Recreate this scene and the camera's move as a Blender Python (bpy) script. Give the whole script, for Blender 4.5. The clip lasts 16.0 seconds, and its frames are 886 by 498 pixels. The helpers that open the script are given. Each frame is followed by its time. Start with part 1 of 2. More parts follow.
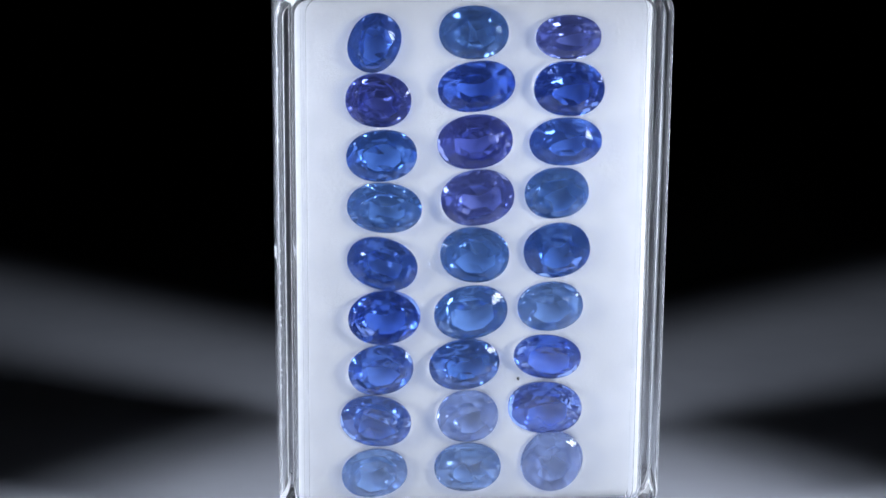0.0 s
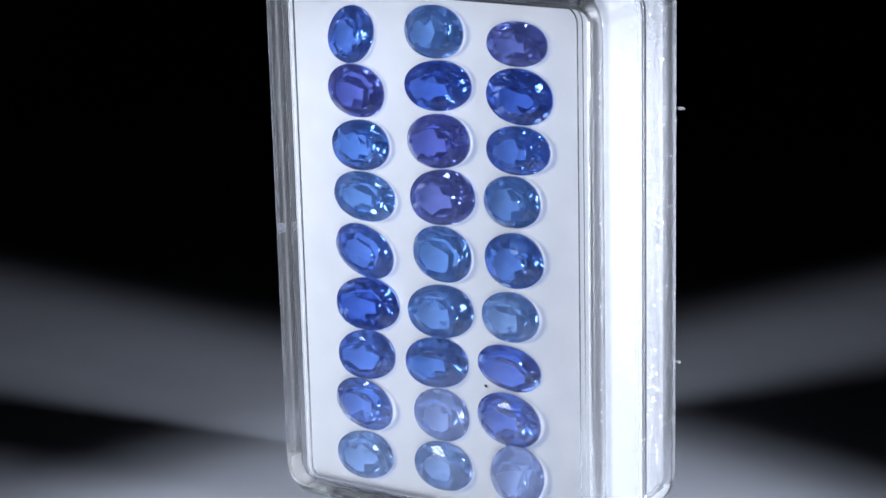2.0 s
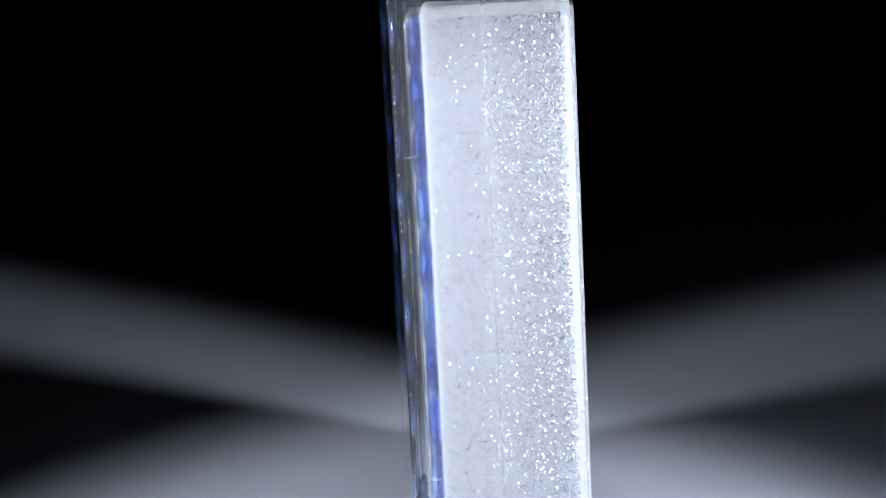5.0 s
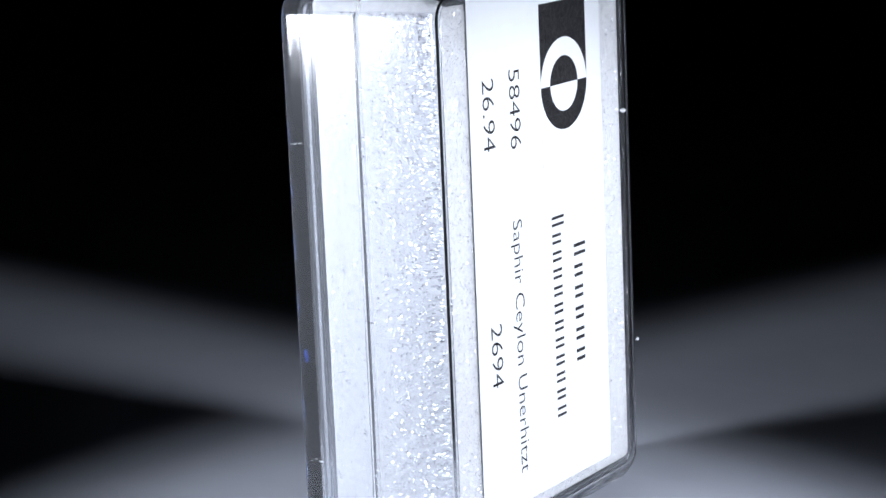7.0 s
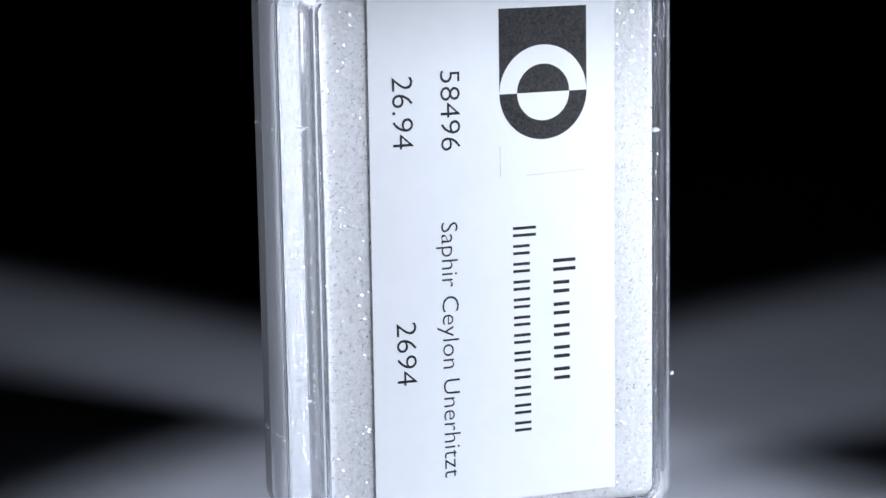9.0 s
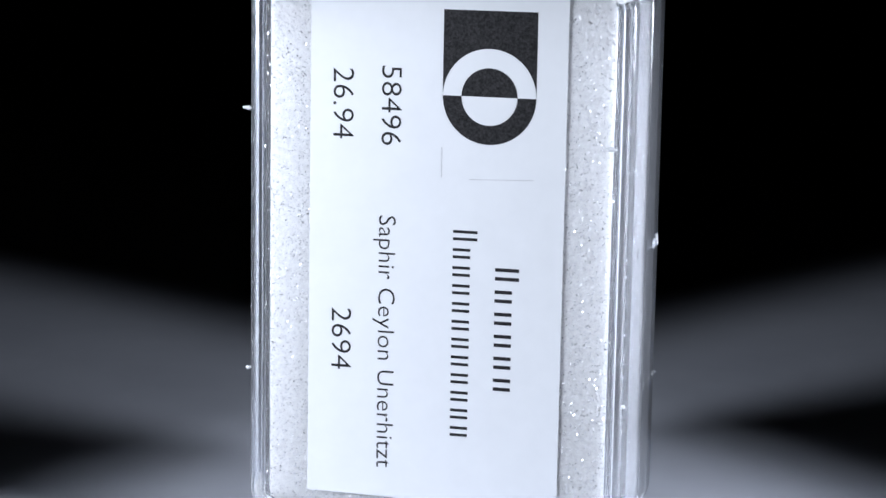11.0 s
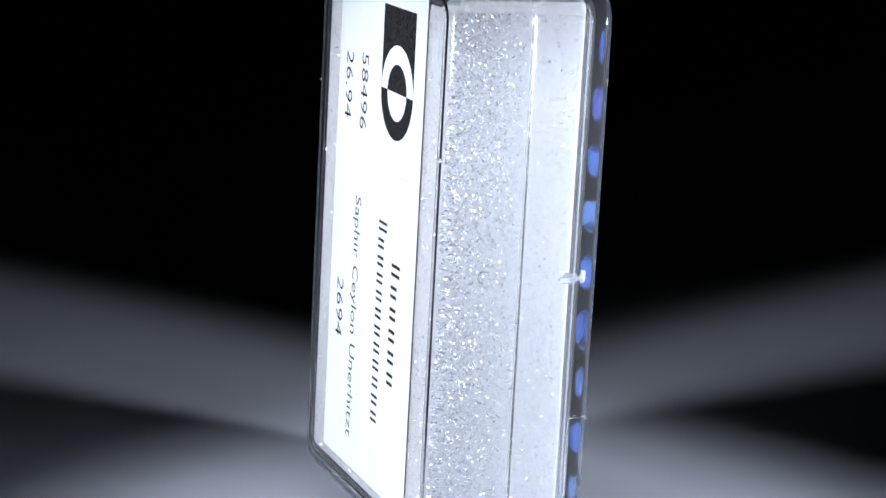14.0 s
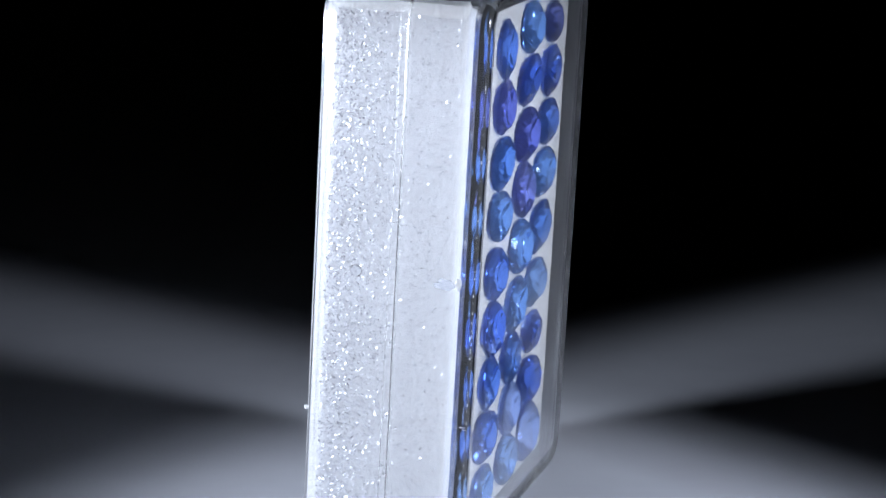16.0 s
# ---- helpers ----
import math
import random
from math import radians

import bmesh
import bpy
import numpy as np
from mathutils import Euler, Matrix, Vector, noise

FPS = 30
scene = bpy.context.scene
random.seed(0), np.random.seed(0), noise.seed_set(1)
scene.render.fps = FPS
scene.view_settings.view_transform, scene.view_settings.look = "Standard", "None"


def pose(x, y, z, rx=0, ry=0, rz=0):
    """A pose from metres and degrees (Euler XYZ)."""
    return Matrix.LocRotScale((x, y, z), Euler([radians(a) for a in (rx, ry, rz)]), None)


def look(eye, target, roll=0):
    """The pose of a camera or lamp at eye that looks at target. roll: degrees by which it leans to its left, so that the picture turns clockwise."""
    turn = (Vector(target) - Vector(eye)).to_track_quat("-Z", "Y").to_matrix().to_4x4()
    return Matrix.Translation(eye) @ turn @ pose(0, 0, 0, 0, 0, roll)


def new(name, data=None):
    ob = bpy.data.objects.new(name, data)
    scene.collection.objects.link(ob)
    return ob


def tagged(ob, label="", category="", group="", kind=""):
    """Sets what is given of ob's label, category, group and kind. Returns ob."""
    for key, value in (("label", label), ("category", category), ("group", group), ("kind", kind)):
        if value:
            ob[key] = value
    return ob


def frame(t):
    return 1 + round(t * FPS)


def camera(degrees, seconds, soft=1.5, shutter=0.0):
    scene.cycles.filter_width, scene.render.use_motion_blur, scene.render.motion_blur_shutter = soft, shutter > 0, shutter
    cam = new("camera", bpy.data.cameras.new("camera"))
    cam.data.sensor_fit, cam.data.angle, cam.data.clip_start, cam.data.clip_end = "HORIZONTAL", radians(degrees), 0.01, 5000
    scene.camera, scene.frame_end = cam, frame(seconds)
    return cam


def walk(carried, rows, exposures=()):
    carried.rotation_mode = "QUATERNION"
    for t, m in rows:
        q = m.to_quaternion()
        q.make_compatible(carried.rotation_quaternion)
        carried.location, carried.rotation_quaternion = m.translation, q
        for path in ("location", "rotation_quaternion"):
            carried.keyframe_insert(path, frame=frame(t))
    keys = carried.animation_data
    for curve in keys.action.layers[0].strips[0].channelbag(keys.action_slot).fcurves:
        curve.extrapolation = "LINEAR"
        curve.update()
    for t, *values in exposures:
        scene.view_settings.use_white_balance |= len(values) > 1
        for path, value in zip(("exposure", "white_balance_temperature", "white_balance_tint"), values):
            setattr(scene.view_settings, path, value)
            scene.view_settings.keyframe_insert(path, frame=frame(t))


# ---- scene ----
# Scale: one model unit "u" is a thousandth of the camera's distance from the turning axis.
U = 0.225 / 1000.0          # metres per u: the oval stones come out about 6.5 mm long
FLOOR = 352.5               # table top below the camera, in u
RATE = -18.203              # degrees per second of the turntable
TURN = 5.735                # turn of the box at 0 s
LEAN = 3.012                # the box leans towards its stones

# ---- camera ----
cam = camera(21.715, 16.0)
EYE = Vector((0.0, -0.225, FLOOR * U))
_yaw, _pitch = radians(-0.510), radians(12.912)
_aim = Vector((math.sin(_yaw) * math.cos(_pitch), math.cos(_yaw) * math.cos(_pitch), -math.sin(_pitch)))
_pose = look(EYE, EYE + _aim, 0.16)
walk(cam, [(0.0, _pose), (16.0, _pose)])

# ---- world and lamps ----
world = bpy.data.worlds.new("dark_studio")
scene.world = world
world.use_nodes = True
_bg = world.node_tree.nodes["Background"]
_bg.inputs[0].default_value = (0.6, 0.7, 1.0, 1)
_bg.inputs[1].default_value = 0.007
scene.view_settings.exposure = 0.0
scene.cycles.caustics_refractive = False


def spot_lamp(name, x, y, z, aim, watts, cone):
    """A small desk spotlight with three diodes in a triangle."""
    for dy, dz in ((0, 36), (-32, -18), (32, -18)):
        data = bpy.data.lights.new(name, "SPOT")
        data.energy, data.color = watts / 3, (0.81, 0.875, 1.0)
        data.shadow_soft_size = 0.008
        data.spot_size, data.spot_blend = radians(cone), 0.25
        ob = new(name, data)
        shift = Vector((0, dy, dz)) * U
        ob.matrix_world = look(Vector((x, y, z)) * U + shift, Vector(aim) * U + shift)


spot_lamp("spot_lamp", 485, -224, 238, (0, -50, 69), 0.87, 44)
spot_lamp("spot_lamp", -485, -224, 238, (0, -30, 95), 0.81, 42)


# ---- materials ----
def material(name):
    m = bpy.data.materials.new(name)
    m.use_nodes = True
    nt = m.node_tree
    return m, nt, nt.nodes["Principled BSDF"]


def noise_node(nt, scale, detail=4, rough=0.6):
    co = nt.nodes.new("ShaderNodeTexCoord")
    n = nt.nodes.new("ShaderNodeTexNoise")
    n.inputs["Scale"].default_value = scale
    n.inputs["Detail"].default_value = detail
    n.inputs["Roughness"].default_value = rough
    nt.links.new(co.outputs["Object"], n.inputs["Vector"])
    return n


def ramp_between(nt, fac, a, b, lo=0.3, hi=0.7):
    r = nt.nodes.new("ShaderNodeValToRGB")
    r.color_ramp.elements[0].position, r.color_ramp.elements[1].position = lo, hi
    r.color_ramp.elements[0].color, r.color_ramp.elements[1].color = (*a, 1), (*b, 1)
    nt.links.new(fac, r.inputs[0])
    return r


def bump_node(nt, height, strength, distance):
    b = nt.nodes.new("ShaderNodeBump")
    b.inputs["Strength"].default_value, b.inputs["Distance"].default_value = strength, distance
    nt.links.new(height, b.inputs["Height"])
    return b


def grainy(name, a, b, scale, rough, bump=0.0, distance=0.0002, fine=None):
    m, nt, p = material(name)
    n = noise_node(nt, scale)
    r = ramp_between(nt, n.outputs["Fac"], a, b)
    nt.links.new(r.outputs[0], p.inputs["Base Color"])
    p.inputs["Roughness"].default_value = rough
    if bump:
        f = noise_node(nt, fine or scale * 6, 6, 0.7)
        nt.links.new(bump_node(nt, f.outputs["Fac"], bump, distance).outputs[0], p.inputs["Normal"])
    return m


def acrylic(name, tint, scratch, haze, polish=0.015):
    m, nt, p = material(name)
    p.inputs["Base Color"].default_value = (*tint, 1)
    p.inputs["Transmission Weight"].default_value = 1.0 - haze
    p.inputs["IOR"].default_value = 1.49
    n = noise_node(nt, 900, 5, 0.7)
    r = ramp_between(nt, n.outputs["Fac"], (polish,) * 3, (scratch,) * 3, 0.55, 0.8)
    nt.links.new(r.outputs[0], p.inputs["Roughness"])
    w = noise_node(nt, 140, 2, 0.5)
    nt.links.new(bump_node(nt, w.outputs["Fac"], 0.05, 0.0002).outputs[0], p.inputs["Normal"])
    return m


def gem_material(name, colour, silk_glow):
    """Corundum: a refracting body with colour zones, a little silk that also imitates missing brilliance."""
    m, nt, p = material(name)
    n = noise_node(nt, 260, 3, 0.5)
    deep = tuple(c * 0.86 for c in colour)
    r = ramp_between(nt, n.outputs["Fac"], deep, colour, 0.35, 0.65)
    nt.links.new(r.outputs[0], p.inputs["Base Color"])
    p.inputs["IOR"].default_value = 1.77
    p.inputs["Roughness"].default_value = 0.01
    # matt blue share: some milkiness, and brightness in place of returned lamp light
    p.inputs["Transmission Weight"].default_value = 1.0 - 0.9 * silk_glow
    return m


M_TABLE = grainy("white_table_paper", (0.43, 0.45, 0.51), (0.51, 0.53, 0.59), 30, 0.75, 0.15, 0.0001, 900)
M_WALL = grainy("black_studio_cloth", (0.006, 0.006, 0.007), (0.012, 0.012, 0.013), 8, 0.95)
M_LID = acrylic("clear_lid_plastic", (0.985, 0.99, 1.0), 0.035, 0.002)
# the pale haze stands in for lamp light carried inside the walls
M_WALLS = acrylic("edge_glow_wall_plastic", (0.92, 0.945, 1.0), 0.2, 0.06, 0.1)
M_BASE = acrylic("clear_base_plastic", (0.97, 0.98, 1.0), 0.05, 0.006)
M_PAD = grainy("white_fleece", (0.71, 0.725, 0.765), (0.78, 0.79, 0.825), 350, 0.9, 0.5, 0.0002, 2600)
M_FLEECE = grainy("sparkling_fleece", (0.77, 0.77, 0.78), (0.96, 0.96, 0.965), 2000, 0.6, 0.65, 0.0003, 2400)
for _m, _weight in ((M_PAD, 0.6), (M_FLEECE, 0.6)):
    _p = _m.node_tree.nodes["Principled BSDF"]
    _p.inputs["Subsurface Weight"].default_value = _weight
    _p.inputs["Subsurface Radius"].default_value = (1.0, 1.0, 1.0)
    _p.inputs["Subsurface Scale"].default_value = 0.004
M_PAPER = grainy("white_label_paper", (0.82, 0.835, 0.86), (0.85, 0.865, 0.89), 300, 0.6, 0.1, 0.00003, 4000)
M_INK = grainy("black_print", (0.004, 0.004, 0.005), (0.045, 0.044, 0.046), 4200, 0.4, 0.7, 0.0001, 3200)
M_INK.node_tree.nodes["Principled BSDF"].inputs["Specular IOR Level"].default_value = 0.12
m_, nt_, p_ = material("glassy_fibre")
p_.inputs["Base Color"].default_value = (0.98, 0.98, 1.0, 1)
p_.inputs["Roughness"].default_value = 0.22
p_.inputs["Metallic"].default_value = 1.0
_clear, _mix = nt_.nodes.new("ShaderNodeBsdfTransparent"), nt_.nodes.new("ShaderNodeMixShader")
_mix.inputs[0].default_value = 0.25
nt_.links.new(p_.outputs[0], _mix.inputs[1])
nt_.links.new(_clear.outputs[0], _mix.inputs[2])
nt_.links.new(_mix.outputs[0], nt_.nodes["Material Output"].inputs["Surface"])
M_FIBRE = m_
# dark, half-clear blue: tints the shadow that the band casts for its stone
M_SHADOW_GIRDLE = grainy("girdle_shadow_tint", (0.006, 0.012, 0.05), (0.012, 0.022, 0.09), 1500, 0.5)
_nt = M_SHADOW_GIRDLE.node_tree
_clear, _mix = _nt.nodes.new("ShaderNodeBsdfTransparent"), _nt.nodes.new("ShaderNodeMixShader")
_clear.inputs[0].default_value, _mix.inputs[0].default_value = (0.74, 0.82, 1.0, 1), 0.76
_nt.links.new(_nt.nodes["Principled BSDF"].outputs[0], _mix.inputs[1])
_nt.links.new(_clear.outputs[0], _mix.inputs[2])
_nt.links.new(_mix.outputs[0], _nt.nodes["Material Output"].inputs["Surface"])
M_RULE = grainy("faint_grey_print", (0.40, 0.40, 0.42), (0.6, 0.6, 0.62), 2500, 0.5)
M_STUB = acrylic("cloudy_plastic", (0.9, 0.93, 1.0), 0.3, 0.25)
M_CHIP = grainy("frosted_plastic_burr", (0.75, 0.77, 0.8), (0.85, 0.87, 0.9), 900, 0.25)

BLUES = {
    "royal": gem_material("royal_blue_sapphire", (0.17, 0.35, 1.0), 0.07),
    "bright": gem_material("bright_blue_sapphire", (0.24, 0.47, 1.0), 0.08),
    "deep": gem_material("deep_blue_sapphire", (0.12, 0.27, 1.0), 0.05),
    "teal": gem_material("teal_blue_sapphire", (0.17, 0.38, 1.0), 0.06),
    "violet": gem_material("violet_sapphire", (0.20, 0.26, 0.85), 0.06),
    "lilac": gem_material("lilac_blue_sapphire", (0.42, 0.57, 1.0), 0.14),
    "slate": gem_material("slate_violet_sapphire", (0.28, 0.35, 0.90), 0.07),
    "pale": gem_material("pale_blue_sapphire", (0.33, 0.55, 1.0), 0.1),
}


# ---- building helpers ----
def part(name, bm, mat, parent=None, label="", smooth=0):
    me = bpy.data.meshes.new(name)
    if isinstance(bm, tuple):
        me.from_pydata(*bm)
    else:
        bm.to_mesh(me)
        bm.free()
    me.materials.append(mat)
    if smooth:
        me.shade_smooth()
        me.set_sharp_from_angle(angle=radians(smooth))
    ob = new(name, me)
    if parent:
        ob.parent = parent
    if label:
        tagged(ob, label)
    return ob


def rounded_loop(x0, x1, z0, z1, r, n=10):
    """A rounded rectangle in the x-z plane, anticlockwise as seen from the stones' side."""
    pts = []
    for cx, cz, a0 in ((x1 - r, z1 - r, 0), (x0 + r, z1 - r, 90), (x0 + r, z0 + r, 180), (x1 - r, z0 + r, 270)):
        for k in range(n + 1):
            a = radians(a0 + 90 * k / n)
            pts.append((cx + r * math.cos(a), cz + r * math.sin(a)))
    return pts


def loft(rect, corner, steps, caps=True, ring=False):
    """A solid from rounded-rectangle loops; steps are (inset, y). ring joins the last loop to the first."""
    bm = bmesh.new()
    loops = []
    for inset, y in steps:
        x0, x1, z0, z1 = rect
        pts = rounded_loop(x0 + inset, x1 - inset, z0 + inset, z1 - inset, max(corner - inset, 1.0))
        loops.append([bm.verts.new((x * U, y * U, z * U)) for x, z in pts])
    pairs = list(zip(loops, loops[1:]))
    if ring:
        pairs.append((loops[-1], loops[0]))
    for a, b in pairs:
        for k in range(len(a)):
            j = (k + 1) % len(a)
            bm.faces.new((a[k], a[j], b[j], b[k]))
    if caps and not ring:
        bm.faces.new(loops[0][::-1])
        bm.faces.new(loops[-1])
    bmesh.ops.recalc_face_normals(bm, faces=bm.faces)
    return bm


# Box coordinates: x across, y from the stones (-) to the label (+), z up from the box's foot.
FOOT = -349.0
X0, X1, TOP = -83.0, 86.0, 245.0
RECT = (X0, X1, 0.0, TOP)
FRONT, SEAM, BACK = -44.0, -6.0, 30.0


def stand(t):
    """The turning box at t seconds: its coordinates to the world."""
    turn = Matrix.Rotation(radians(TURN + RATE * t), 4, "Z") @ Matrix.Rotation(radians(LEAN), 4, "X")
    return Matrix.Translation((0, 0, FLOOR * U)) @ turn @ Matrix.Translation((0, 0, FOOT * U))


# ---- table and dark studio ----
def slab(name, x0, x1, y0, y1, z0, z1, mat):
    bm = bmesh.new()
    bmesh.ops.create_cube(bm, size=1)
    for v in bm.verts:
        v.co = Vector(((x0, x1)[v.co.x > 0], (y0, y1)[v.co.y > 0], (z0, z1)[v.co.z > 0]))
    return part(name, bm, mat)


tagged(slab("table_top", -1.2, 1.2, -1.2, 1.2, -0.03, 0.0, M_TABLE), "white paper-covered table top under two spotlights", "table top", kind="structure")
for nm, args in (("wall_north", (-1.25, 1.25, 1.2, 1.25, -0.8, 1.6)), ("wall_south", (-1.25, 1.25, -1.25, -1.2, -0.8, 1.6)),
                 ("wall_east", (1.2, 1.25, -1.2, 1.2, -0.8, 1.6)), ("wall_west", (-1.25, -1.2, -1.2, 1.2, -0.8, 1.6)),
                 ("ceiling", (-1.2, 1.2, -1.2, 1.2, 1.55, 1.6))):
    tagged(slab(nm, *args, M_WALL), "black cloth of the unlit studio", "studio wall", kind="structure")

# ---- the display box ----
gem_box = tagged(new("gem_box"), "clear plastic gem box standing upright, paper label on its base", "display box")


def build_box():
    lid = part("lid", loft(RECT, 15, [(14, FRONT), (5.0, FRONT), (4.4, FRONT), (2.9, FRONT + 0.3), (1.5, FRONT + 1.0), (0.6, FRONT + 2.1), (0.15, FRONT + 3.4), (0, FRONT + 5), (0, -36.0),
                                      (0, -33.0), (0, SEAM - 1.4), (0.4, SEAM - 1.0), (0.4, SEAM - 0.4), (0.8, SEAM - 0.1), (7.0, SEAM - 0.1), (7.2, FRONT + 9.0), (7.5, FRONT + 7.6), (8.6, FRONT + 6.5), (9.2, FRONT + 6.5), (14, FRONT + 6.5)]),
               M_LID, gem_box, "clear glossy lid over the stones", 40)
    rib = part("inner_rib", loft((X0 + 11.0, X1 - 11.0, 5.5, TOP - 5.5), 9, [(0, -37.3), (0.2, -35.6), (2.2, -35.6), (2.4, -37.3)], ring=True), M_LID, gem_box, "thin clear rib", 12)
    base = part("base", loft(RECT, 15, [(16, BACK), (6.0, BACK), (5.4, BACK), (3.6, BACK - 0.3), (2.0, BACK - 1.0), (0.8, BACK - 2.1), (0.2, BACK - 3.4), (0, BACK - 4.6), (0, 23.5), (0, SEAM + 3.2), (0.9, SEAM + 2.8), (0.9, SEAM + 0.9), (1.2, SEAM + 0.5),
                                        (6.8, SEAM + 0.5), (7.0, BACK - 6.0), (7.6, BACK - 2.6), (9.6, BACK - 0.7), (11.5, BACK - 0.35), (12.1, BACK - 0.35), (16, BACK - 0.35)]), M_BASE, gem_box, "clear base with white filling", 40)
    foot = part("foot_rim", loft(RECT, 15, [(5.0, BACK + 0.1), (5.4, BACK + 1.3), (7.2, BACK + 1.3), (7.6, BACK + 0.1)], ring=True), M_BASE, gem_box, "thin moulded rim", 40)
    # the side walls are rougher, and hazed to imitate the glow of light-guiding edges
    for o in (lid, base):
        o.data.materials.append(M_WALLS)
        for f in o.data.polygons:
            f.material_index = 0 if abs(f.normal.y) > 0.98 else 1
    # the window is a little thicker over one side
    for o in (lid, rib):
        for v in o.data.vertices:
            if v.co.y < -30 * U:
                v.co.y += (2.0 - 1.7 * (v.co.x / U - 1.5) / 84.5) * U
    for o in (lid, rib, base, foot):
        o.visible_shadow = False


build_box()


# ---- stones ----
# column, row: centre x, centre z (below the camera), long px, short px, turn, tint
STONES = (
    (-40.7, -131.5, 106, 91, 65, "royal"), (-39.0, -156.3, 117, 95, -8, "violet"), (-37.6, -180.5, 125, 90, 5, "teal"),
    (-36.4, -203.6, 132, 86, -5, "bright"), (-37.3, -228.7, 126, 90, -20, "royal"), (-36.4, -253.1, 128, 92, 2, "deep"),
    (-37.9, -277.1, 115, 86, 8, "royal"), (-40.2, -301.0, 124, 88, -9, "royal"), (-40.7, -325.5, 115, 83, 8, "pale"),
    (1.5, -127.4, 124, 94, 0, "bright"), (2.9, -150.7, 138, 90, 8, "deep"), (2.5, -174.9, 134, 95, 7, "violet"),
    (3.9, -199.6, 131, 96, 8, "slate"), (2.9, -225.3, 122, 96, -5, "bright"), (1.5, -251.5, 131, 93, 8, "bright"),
    (-1.1, -275.4, 125, 86, 6, "teal"), (0.6, -299.7, 108, 90, -3, "lilac"), (0.8, -323.8, 117, 82, 0, "pale"),
    (42.0, -129.8, 118, 78, 0, "slate"), (42.8, -152.1, 128, 98, -5, "deep"), (41.7, -175.3, 129, 84, 3, "royal"),
    (38.3, -198.1, 114, 91, 8, "bright"), (38.9, -223.9, 118, 97, 12, "teal"), (36.5, -249.4, 116, 86, 6, "pale"),
    (35.7, -272.7, 121, 78, -10, "deep"), (35.0, -296.5, 130, 91, -3, "deep"), (38.6, -321.9, 107, 104, 60, "lilac"),
)
TINTS = {"royal": "royal blue", "bright": "bright cornflower blue", "deep": "deep inky blue", "teal": "greenish navy blue",
         "violet": "dark violet-blue", "lilac": "milky lilac-blue", "slate": "greyish violet", "pale": "pale sky blue"}
GIRDLE = -32.1


def stone_mesh(a, b, rng):
    """An oval mixed cut with half axes a, b in u: table up, culet down."""
    ch, pd = 0.31 * b * rng.uniform(0.85, 1.15), b * rng.uniform(0.70, 0.95)
    ts, ms = rng.uniform(0.54, 0.66), rng.uniform(0.78, 0.85)
    bm = bmesh.new()

    def ring(n, scale, z, off=0.0, wob=0.0):
        out = []
        for k in range(n):
            w = 2 * math.pi * (k + off) / n
            s = scale * (1 + rng.uniform(-wob, wob))
            c, sn = math.cos(w), math.sin(w)
            f = (abs(c) ** 2.15 + abs(sn) ** 2.15) ** (-1 / 2.15)
            out.append(bm.verts.new((a * s * f * c * U, b * s * f * sn * U, (z + rng.uniform(-wob, wob) * 2) * U)))
        return out

    def strip(big, small):
        """Triangles between a ring of n points and one of n / 2 points that sits half a step off."""
        n = len(small)
        for k in range(n):
            a0, a1, a2 = big[2 * k], big[2 * k + 1], big[(2 * k + 2) % (2 * n)]
            bm.faces.new((small[k], a1, a0))
            bm.faces.new((small[k], a2, a1))
            bm.faces.new((small[k - 1], small[k], a0))

    table = ring(8, ts, ch, 0.5)
    mid = ring(16, ms, ch * 0.55, 0, 0.06)
    gt, gb = ring(32, 1.0, 0.3, 0.0), ring(32, 1.0, -0.3, 0.0)
    upper = ring(16, 0.78, -pd * 0.36, 0.5, 0.075)
    lower = ring(8, 0.43, -pd * 0.74, 0.5, 0.12)
    keel = [bm.verts.new((s * a * 0.10 * U, rng.uniform(-0.06, 0.06) * b * U, -pd * U)) for s in (1, -1)]
    bm.faces.new(table)
    for k in range(8):
        m0, m1, m2 = mid[2 * k], mid[2 * k + 1], mid[(2 * k + 2) % 16]
        bm.faces.new((table[k], m1, m0))
        bm.faces.new((table[k], m2, m1))
        bm.faces.new((table[k - 1], table[k], m0))
        e0, o, e1 = upper[2 * k], upper[2 * k + 1], upper[(2 * k + 2) % 16]
        bm.faces.new((lower[k], o, e0))
        bm.faces.new((lower[k], e1, o))
        bm.faces.new((lower[k - 1], lower[k], e0))
        j = (k + 1) % 8
        tip = keel[0] if k in (0, 1, 6, 7) else keel[1]
        nxt = keel[0] if j in (0, 1, 6, 7) else keel[1]
        bm.faces.new((lower[k], tip, lower[j]))
        if tip is not nxt:
            bm.faces.new((lower[j], tip, nxt))
    for k in range(16):
        g0, g1, g2 = gt[(2 * k - 1) % 32], gt[2 * k], gt[2 * k + 1]
        bm.faces.new((mid[k], g1, g0))
        bm.faces.new((mid[k], g2, g1))
        bm.faces.new((mid[k], mid[(k + 1) % 16], g2))
    strip(gb, upper)
    for k in range(32):
        bm.faces.new((gt[k], gb[k], gb[(k + 1) % 32], gt[(k + 1) % 32]))
    bmesh.ops.recalc_face_normals(bm, faces=bm.faces)
    return bm, pd


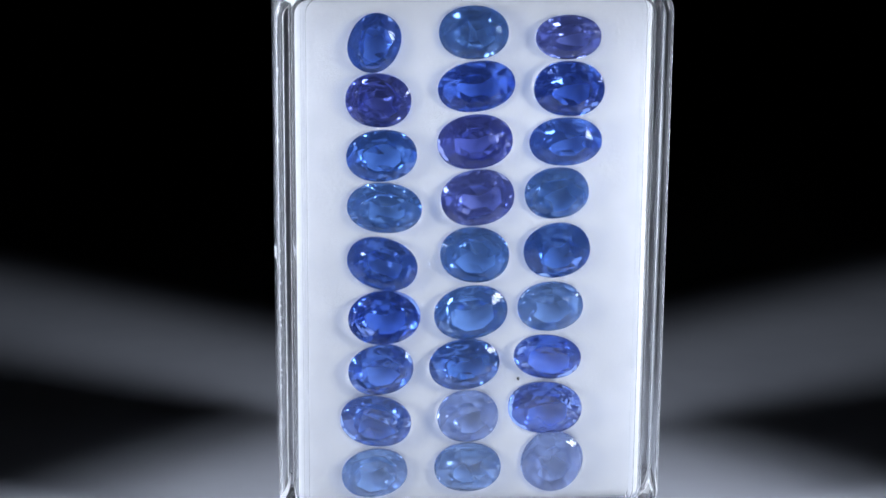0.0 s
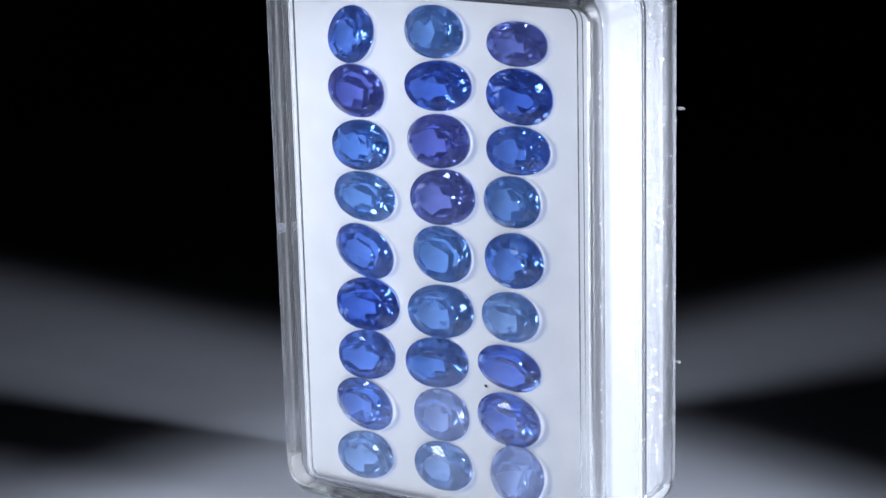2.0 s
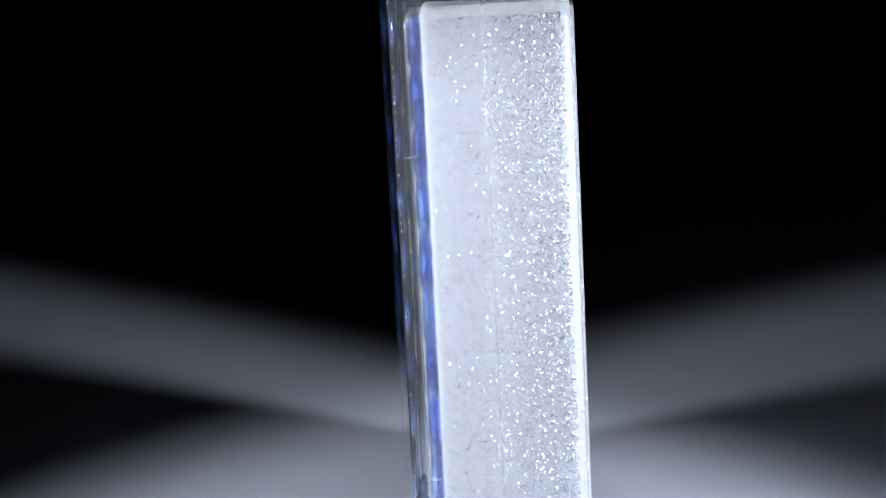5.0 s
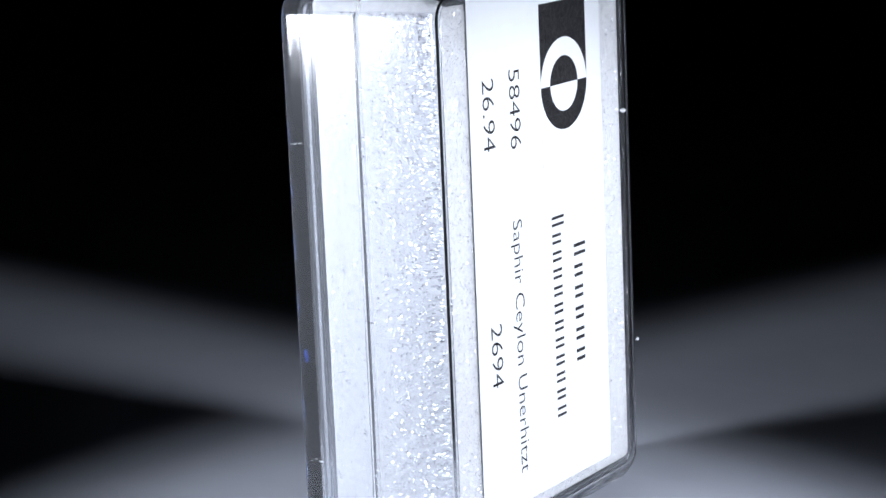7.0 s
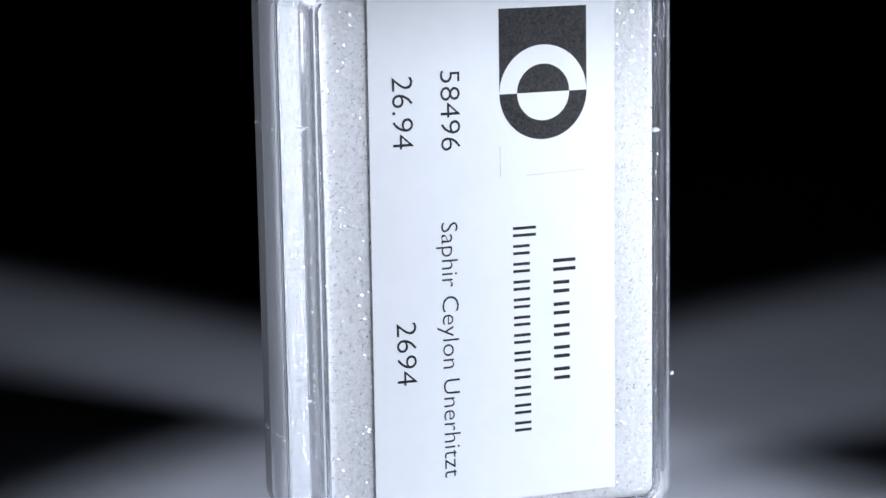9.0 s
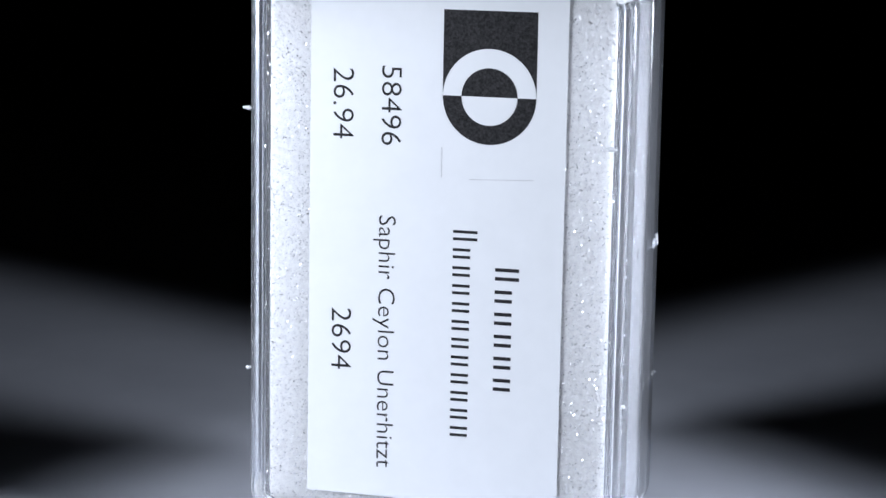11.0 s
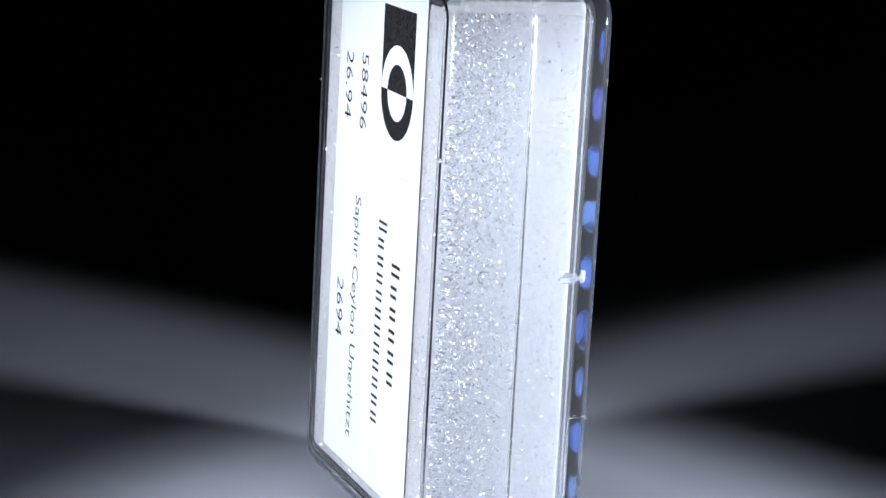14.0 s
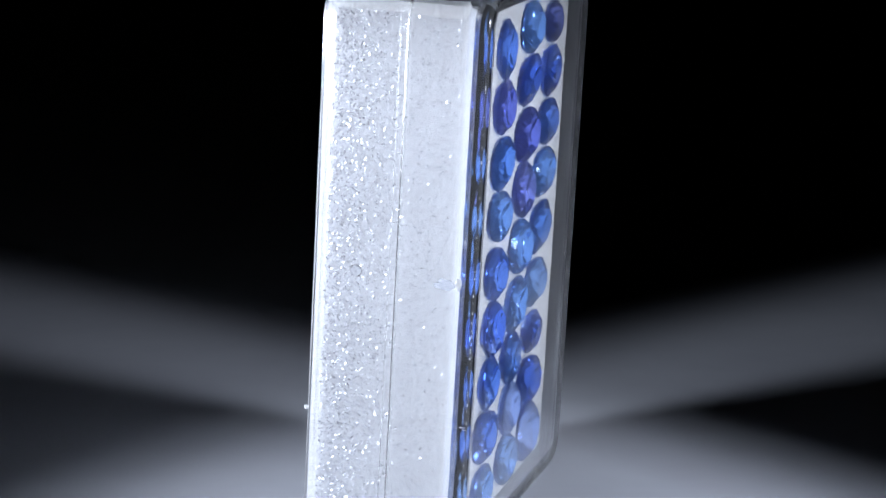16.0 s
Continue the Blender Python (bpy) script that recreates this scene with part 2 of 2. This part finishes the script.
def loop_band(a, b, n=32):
    """The matt band round a stone's widest line, drawn down to cast the stone's shadow."""
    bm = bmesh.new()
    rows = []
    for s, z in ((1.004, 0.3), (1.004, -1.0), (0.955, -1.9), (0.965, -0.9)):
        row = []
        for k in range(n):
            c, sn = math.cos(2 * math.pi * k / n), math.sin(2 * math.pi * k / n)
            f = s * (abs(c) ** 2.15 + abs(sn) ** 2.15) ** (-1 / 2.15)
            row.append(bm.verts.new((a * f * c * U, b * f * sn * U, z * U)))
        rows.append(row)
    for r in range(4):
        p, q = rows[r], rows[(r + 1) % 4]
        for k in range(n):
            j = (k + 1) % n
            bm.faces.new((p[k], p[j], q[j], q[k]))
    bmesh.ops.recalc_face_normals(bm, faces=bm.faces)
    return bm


TURNING = [(gem_box, Matrix())]
DENTS = []


def build_stones():
    rng = random.Random(7)
    for x, z, long_px, short_px, turn, tint in STONES:
        depth = 0.945 - 0.223 * z / 1000 + 0.02 * (z + 120) / -200
        seen = math.cos(math.atan2(-z / 1000, 0.966) + radians(LEAN))
        c, s = math.cos(radians(turn)), math.sin(radians(turn))
        k = 0.2447 * depth / 2
        a = long_px * k / math.hypot(c, s * seen)
        b = short_px * k / math.hypot(s, c * seen)
        bm, pd = stone_mesh(a, b, rng)
        ob = part("sapphire", bm, BLUES[tint])
        tagged(ob, f"{TINTS[tint]} oval faceted sapphire lying in white fleece", "gemstone", "loose sapphires in the box")
        tilt = Euler((radians(rng.uniform(-5, 5)), radians(rng.uniform(-5, 5)), 0)).to_matrix().to_4x4()
        m = Matrix.Translation((x * U, GIRDLE * U, (z - FOOT) * U)) @ Matrix.Rotation(radians(90), 4, "X") @ Matrix.Rotation(radians(turn), 4, "Z") @ tilt
        # the stone casts no shadow itself; the added band below does it instead
        ob.visible_shadow = False
        part("shadow_girdle", loop_band(a, b), M_SHADOW_GIRDLE, ob, "unpolished edge with an added dark skirt that casts the stone's shadow")
        TURNING.append((ob, m))
        DENTS.append((x, z - FOOT, a, b, radians(turn), pd))


build_stones()

# ---- filling ----
PAD = -30.3


def build_filling():
    bm = bmesh.new()
    bmesh.ops.create_cube(bm, size=2)
    bmesh.ops.subdivide_edges(bm, edges=bm.edges, cuts=90, use_grid_fill=True)
    cx, hx, cz, hz, y0, y1 = 1.5, 77.0, TOP / 2, TOP / 2 - 7.3, PAD, 29.22
    for v in bm.verts:
        px_, py_, pz_ = v.co
        x, y, z = cx + px_ * hx, (y0 + y1) / 2 + py_ * (y1 - y0) / 2, cz + pz_ * hz
        if py_ < -0.999:
            for gx, gz, a, b, w, pd in DENTS:
                dx, dz = x - gx, z - gz
                if dx * dx + dz * dz < 900:
                    e = math.hypot((dx * math.cos(w) + dz * math.sin(w)) / a, (dz * math.cos(w) - dx * math.sin(w)) / b)
                    y = max(y, GIRDLE + pd * 0.96 * max(0.0, 1.06 - e * e) + 0.5) if e < 1.05 else y
        # the filling's edges are rounded off, more so at the back
        round_x, round_y, depth = (3.0, 2.5, y0 + 2.5 - y) if y < 0 else (4.5, 5.5, y - (y1 - 5.5))
        ix, iz, iy = max(0.0, abs(x - cx) - (hx - round_x)) / round_x, max(0.0, abs(z - cz) - (hz - round_x)) / round_x, max(0.0, depth) / round_y
        far = math.sqrt(ix * ix + iz * iz + iy * iy)
        if iy > 0 and far > 1:
            k = 1 - 1 / far
            x -= math.copysign(ix * round_x * k, x - cx)
            z -= math.copysign(iz * round_x * k, z - cz)
            y += math.copysign(iy * round_y * k, -y)
        n = noise.noise(Vector((x, y, z)) * 0.16) * 0.5 + noise.noise(Vector((x, y, z)) * 0.5) * 0.3
        edge = max(abs(px_), abs(pz_))
        if edge > 0.999:
            x -= math.copysign(max(0, 0.2 + 0.4 * n), px_) if abs(px_) > 0.999 else 0
            z -= math.copysign(max(0, 0.2 + 0.4 * n), pz_) if abs(pz_) > 0.999 else 0
        elif py_ < -0.999:
            y += 0.25 * n
        v.co = (x * U, y * U, z * U)
    for f in bm.faces:
        f.material_index = 0 if f.normal.y < -0.6 and f.calc_center_median().y < (PAD + 9) * U else 1
    ob = part("fleece_filling", bm, M_PAD, smooth=60)
    ob.data.materials.append(M_FLEECE)
    tagged(ob, "white fleece filling that beds the stones inside the box", "filling")
    TURNING.append((ob, Matrix()))
    # loose glassy fibres that catch the light
    rng = random.Random(3)
    vs, fs = [], []

    def flake(c, size, normal):
        """A fibre lying on the fleece, a little raised at one side."""
        t = Vector((rng.gauss(0, 1), rng.gauss(0, 1), rng.gauss(0, 1))).cross(normal).normalized()
        e = (t.cross(normal) * 0.5 + normal * rng.uniform(-0.5, 0.5))
        i = len(vs)
        for q in (t + e, t - e, -t - e, -t + e):
            vs.append(tuple((c + q * size) * U))
        fs.append((i, i + 1, i + 2, i + 3))

    for _ in range(36000):
        size = rng.uniform(0.16, 0.48)
        z = rng.uniform(12, TOP - 12)
        if rng.random() < 0.55:
            y = -6 + 32 * rng.random() ** 0.55 if rng.random() < 0.9 else rng.uniform(-28, -6)
            way = rng.choice((-1, 1))
            flake(Vector((cx + way * (hx + rng.uniform(0.05, 0.25)), y, z)), size, Vector((way, 0, 0)))
        else:
            flake(Vector((rng.uniform(cx - hx, cx + hx), y1 + rng.uniform(0.02, 0.1), z)), size, Vector((0, 1, 0)))
    ob = part("loose_fibres", (vs, [], fs), M_FIBRE)
    tagged(ob, "tiny shiny fibres standing out of the fleece", "fibres", kind="stuff")
    TURNING.append((ob, Matrix()))


build_filling()


# ---- label ----
def flat(bm, outline, y, thick=0.05):
    """A thin printed shape on the label from (x, z) points."""
    top = [bm.verts.new((x * U, (y + thick) * U, (z - FOOT) * U)) for x, z in outline]
    low = [bm.verts.new((x * U, y * U, (z - FOOT) * U)) for x, z in outline]
    bm.faces.new(top)
    bm.faces.new(low[::-1])
    for k in range(len(top)):
        j = (k + 1) % len(top)
        bm.faces.new((top[k], low[k], low[j], top[j]))


def arc(cx, cz, r, a0, a1, n=32):
    return [(cx + r * math.cos(radians(a0 + (a1 - a0) * k / n)), cz + r * math.sin(radians(a0 + (a1 - a0) * k / n))) for k in range(n + 1)]


def words(name, text, base_x, cap_x, z_start, z_end, y, parent):
    cu = bpy.data.curves.new(name, "FONT")
    cu.body = text
    cu.resolution_u = 3
    cu.offset = -0.009
    tmp = new(name, cu)
    me = bpy.data.meshes.new_from_object(tmp.evaluated_get(bpy.context.evaluated_depsgraph_get()))
    bpy.data.objects.remove(tmp)
    co = np.array([v.co[:] for v in me.vertices])
    x0, x1 = co[:, 0].min(), co[:, 0].max()
    cap = 0.729 * 1.0 if not any(ch in text for ch in "0123456789") else co[:, 1].max() - max(0.0, co[:, 1].min())
    for v in me.vertices:
        px_, py_ = v.co.x, v.co.y
        v.co = ((base_x + (cap_x - base_x) * py_ / cap) * U, y * U, (z_start + (z_end - z_start) * (px_ - x0) / (x1 - x0) - FOOT) * U)
    me.materials.append(M_INK)
    ob = new(name, me)
    ob.parent = parent
    return ob


def build_label():
    bm = bmesh.new()
    flat(bm, [(-54.0, -333.4), (58.2, -333.0), (57.6, -112), (-54.4, -112)], BACK + 0.03, 0.1)
    bmesh.ops.recalc_face_normals(bm, faces=bm.faces)
    label = part("paper_label", bm, M_PAPER, gem_box, "white printed paper label")
    y = BACK + 0.15
    # square mark with a split ring
    cx, cz, R, r = -21.0, -156.0, 20.2, 12.1
    bm = bmesh.new()
    flat(bm, [(-0.8, -119.9), (-41.2, -119.9), (-41.2, cz)] + arc(cx, cz, R, 180, 90, 20), y)
    flat(bm, [(-0.8, -119.9)] + arc(cx, cz, R, 90, 0, 20), y)
    flat(bm, arc(cx, cz, r, 0, 180), y)
    flat(bm, arc(cx, cz, R, 180, 360) + arc(cx, cz, r, 360, 180), y)
    bmesh.ops.recalc_face_normals(bm, faces=bm.faces)
    part("printed_mark", bm, M_INK, label, "black square and split ring print")
    words("printed_number", "58496", 26.0, 17.2, -144.6, -178.4, y + 0.05, label)
    words("printed_number", "26.94", 47.5, 38.3, -146.3, -176.5, y + 0.05, label)
    words("printed_line", "Saphir Ceylon Unerhitzt", 26.6, 18.6, -208.9, -320.0, y + 0.05, label)
    words("printed_number", "2694", 47.5, 38.6, -250.4, -277.5, y + 0.05, label)
    for outline in ([(-0.7, -178), (-0.7, -191), (-0.9, -191), (-0.9, -178)], [(-13, -191.2), (-41, -190.2), (-41, -190.4), (-13, -191.4)]):
        bm = bmesh.new()
        flat(bm, outline, y)
        bmesh.ops.recalc_face_normals(bm, faces=bm.faces)
        part("printed_rule", bm, M_RULE, label, "faint hairline")
    # two lines of plain bars
    for x_low, x_high, za, zb, n in ((-25.0, -35.5, -227, -284.6, 6), (-6.3, -17.0, -212, -305.5, 12)):
        step = (za - zb) / n
        for k in range(n):
            hi = x_high if k == 0 else x_low + (x_high - x_low) * 0.72
            for off in (0.16, 0.56):
                bm = bmesh.new()
                z = za - step * (k + off)
                flat(bm, [(x_low, z), (x_low, z - step * 0.16), (hi, z - step * 0.16), (hi, z)], y)
                bmesh.ops.recalc_face_normals(bm, faces=bm.faces)
                part("printed_bar", bm, M_INK, label)


build_label()


# ---- moulding marks ----
def lump(name, x, y, z, sx, sy, sz, mat, label, rng):
    bm = bmesh.new()
    bmesh.ops.create_icosphere(bm, subdivisions=2, radius=1)
    for v in bm.verts:
        v.co *= rng.uniform(0.65, 1.35)
        v.co = Vector((v.co.x * sx + x, v.co.y * sy + y, v.co.z * sz + z - FOOT)) * U
    ob = part(name, bm, mat, gem_box, label)
    ob.visible_shadow = False
    return ob


def build_marks():
    rng = random.Random(5)
    for x, y, z, a, b, c in ((86.8, 28.6, -165.4, 2.0, 0.9, 0.8), (86.3, 28.0, -280.5, 1.3, 0.7, 0.7), (-83.1, -33.0, -223.1, 0.7, 1.3, 2.6),
                             (-73.5, 30.6, -175.3, 2.4, 0.9, 0.9), (-81.8, 30.6, -284.4, 0.9, 0.9, 1.0)):
        lump("burr", x, y, z, a, b, c, M_CHIP, "rough white plastic burr", rng)
    lump("gate_stub", -83.1, -27.6, -223.9, 0.8, 4.2, 2.4, M_STUB, "cloudy oval moulding stub", rng)
    bm = bmesh.new()
    m = Matrix.Translation((-83.0 * U, 11.1 * U, (-222.5 - FOOT) * U)) @ Matrix.Rotation(radians(90), 4, "Y")
    bmesh.ops.create_cone(bm, cap_ends=True, segments=24, radius1=2.6 * U, radius2=2.3 * U, depth=0.3 * U, matrix=m)
    part("gate_mark", bm, M_BASE, gem_box, "round moulding mark").visible_shadow = False
    # scuffs across the sides, and chips along the edges
    for x, z in ((86.1, -170.0), (-83.1, -284.0), (86.1, -306.0)):
        vs, fs = [], []
        for _ in range(26):
            sliver(vs, fs, Vector((x, rng.uniform(-40, 27), z - FOOT + rng.gauss(0, 0.5))), Vector((0.12, rng.uniform(0.4, 1.6), 0.14)), rng)
        tagged(part("scuff", (vs, [], fs), M_CHIP, gem_box), "fine dotted scratch", kind="stuff")
    for x, y in ((X0 + 1.5, FRONT + 1.2), (X1 - 1.5, FRONT + 1.2), (X0 + 1.9, BACK - 1.3), (X1 - 1.9, BACK - 1.3)):
        vs, fs = [], []
        for _ in range(45):
            lift = 2.0 - 1.7 * (x - 1.5) / 84.5 if y < -30 else 0.0
            sliver(vs, fs, Vector((x, y + lift, rng.uniform(16, TOP - 16))), Vector((0.18, 0.18, rng.uniform(0.15, 0.7))), rng)
        tagged(part("worn_edge", (vs, [], fs), M_CHIP, gem_box), "tiny bright chips along the edge", kind="stuff")


def sliver(vs, fs, c, half, rng):
    """A small four-sided chip."""
    i = len(vs)
    for dx, dy, dz in ((1, 1, 1), (-1, -1, 1), (-1, 1, -1), (1, -1, -1)):
        vs.append(tuple((c + Vector((dx * half.x, dy * half.y, dz * half.z)) * rng.uniform(0.5, 1.0)) * U))
    fs.extend(((i, i + 1, i + 3), (i, i + 3, i + 2), (i, i + 2, i + 1), (i + 1, i + 2, i + 3)))


build_marks()


bm_ = bmesh.new()
bmesh.ops.create_icosphere(bm_, subdivisions=2, radius=0.7 * U)
for v_ in bm_.verts:
    v_.co *= 1 + 0.4 * noise.noise(v_.co / U * 2)
speck = tagged(part("dust_speck", bm_, M_INK), "tiny dark dust speck lying on the white fleece", "dust")
TURNING.append((speck, Matrix.Translation((23.0 * U, (PAD - 0.4) * U, (-283.0 - FOOT) * U))))


# ---- what turns ----
def motions():
    times = [0.5 * k for k in range(33)]
    for ob, m in TURNING:
        walk(ob, [(t, stand(t) @ m) for t in times])


motions()
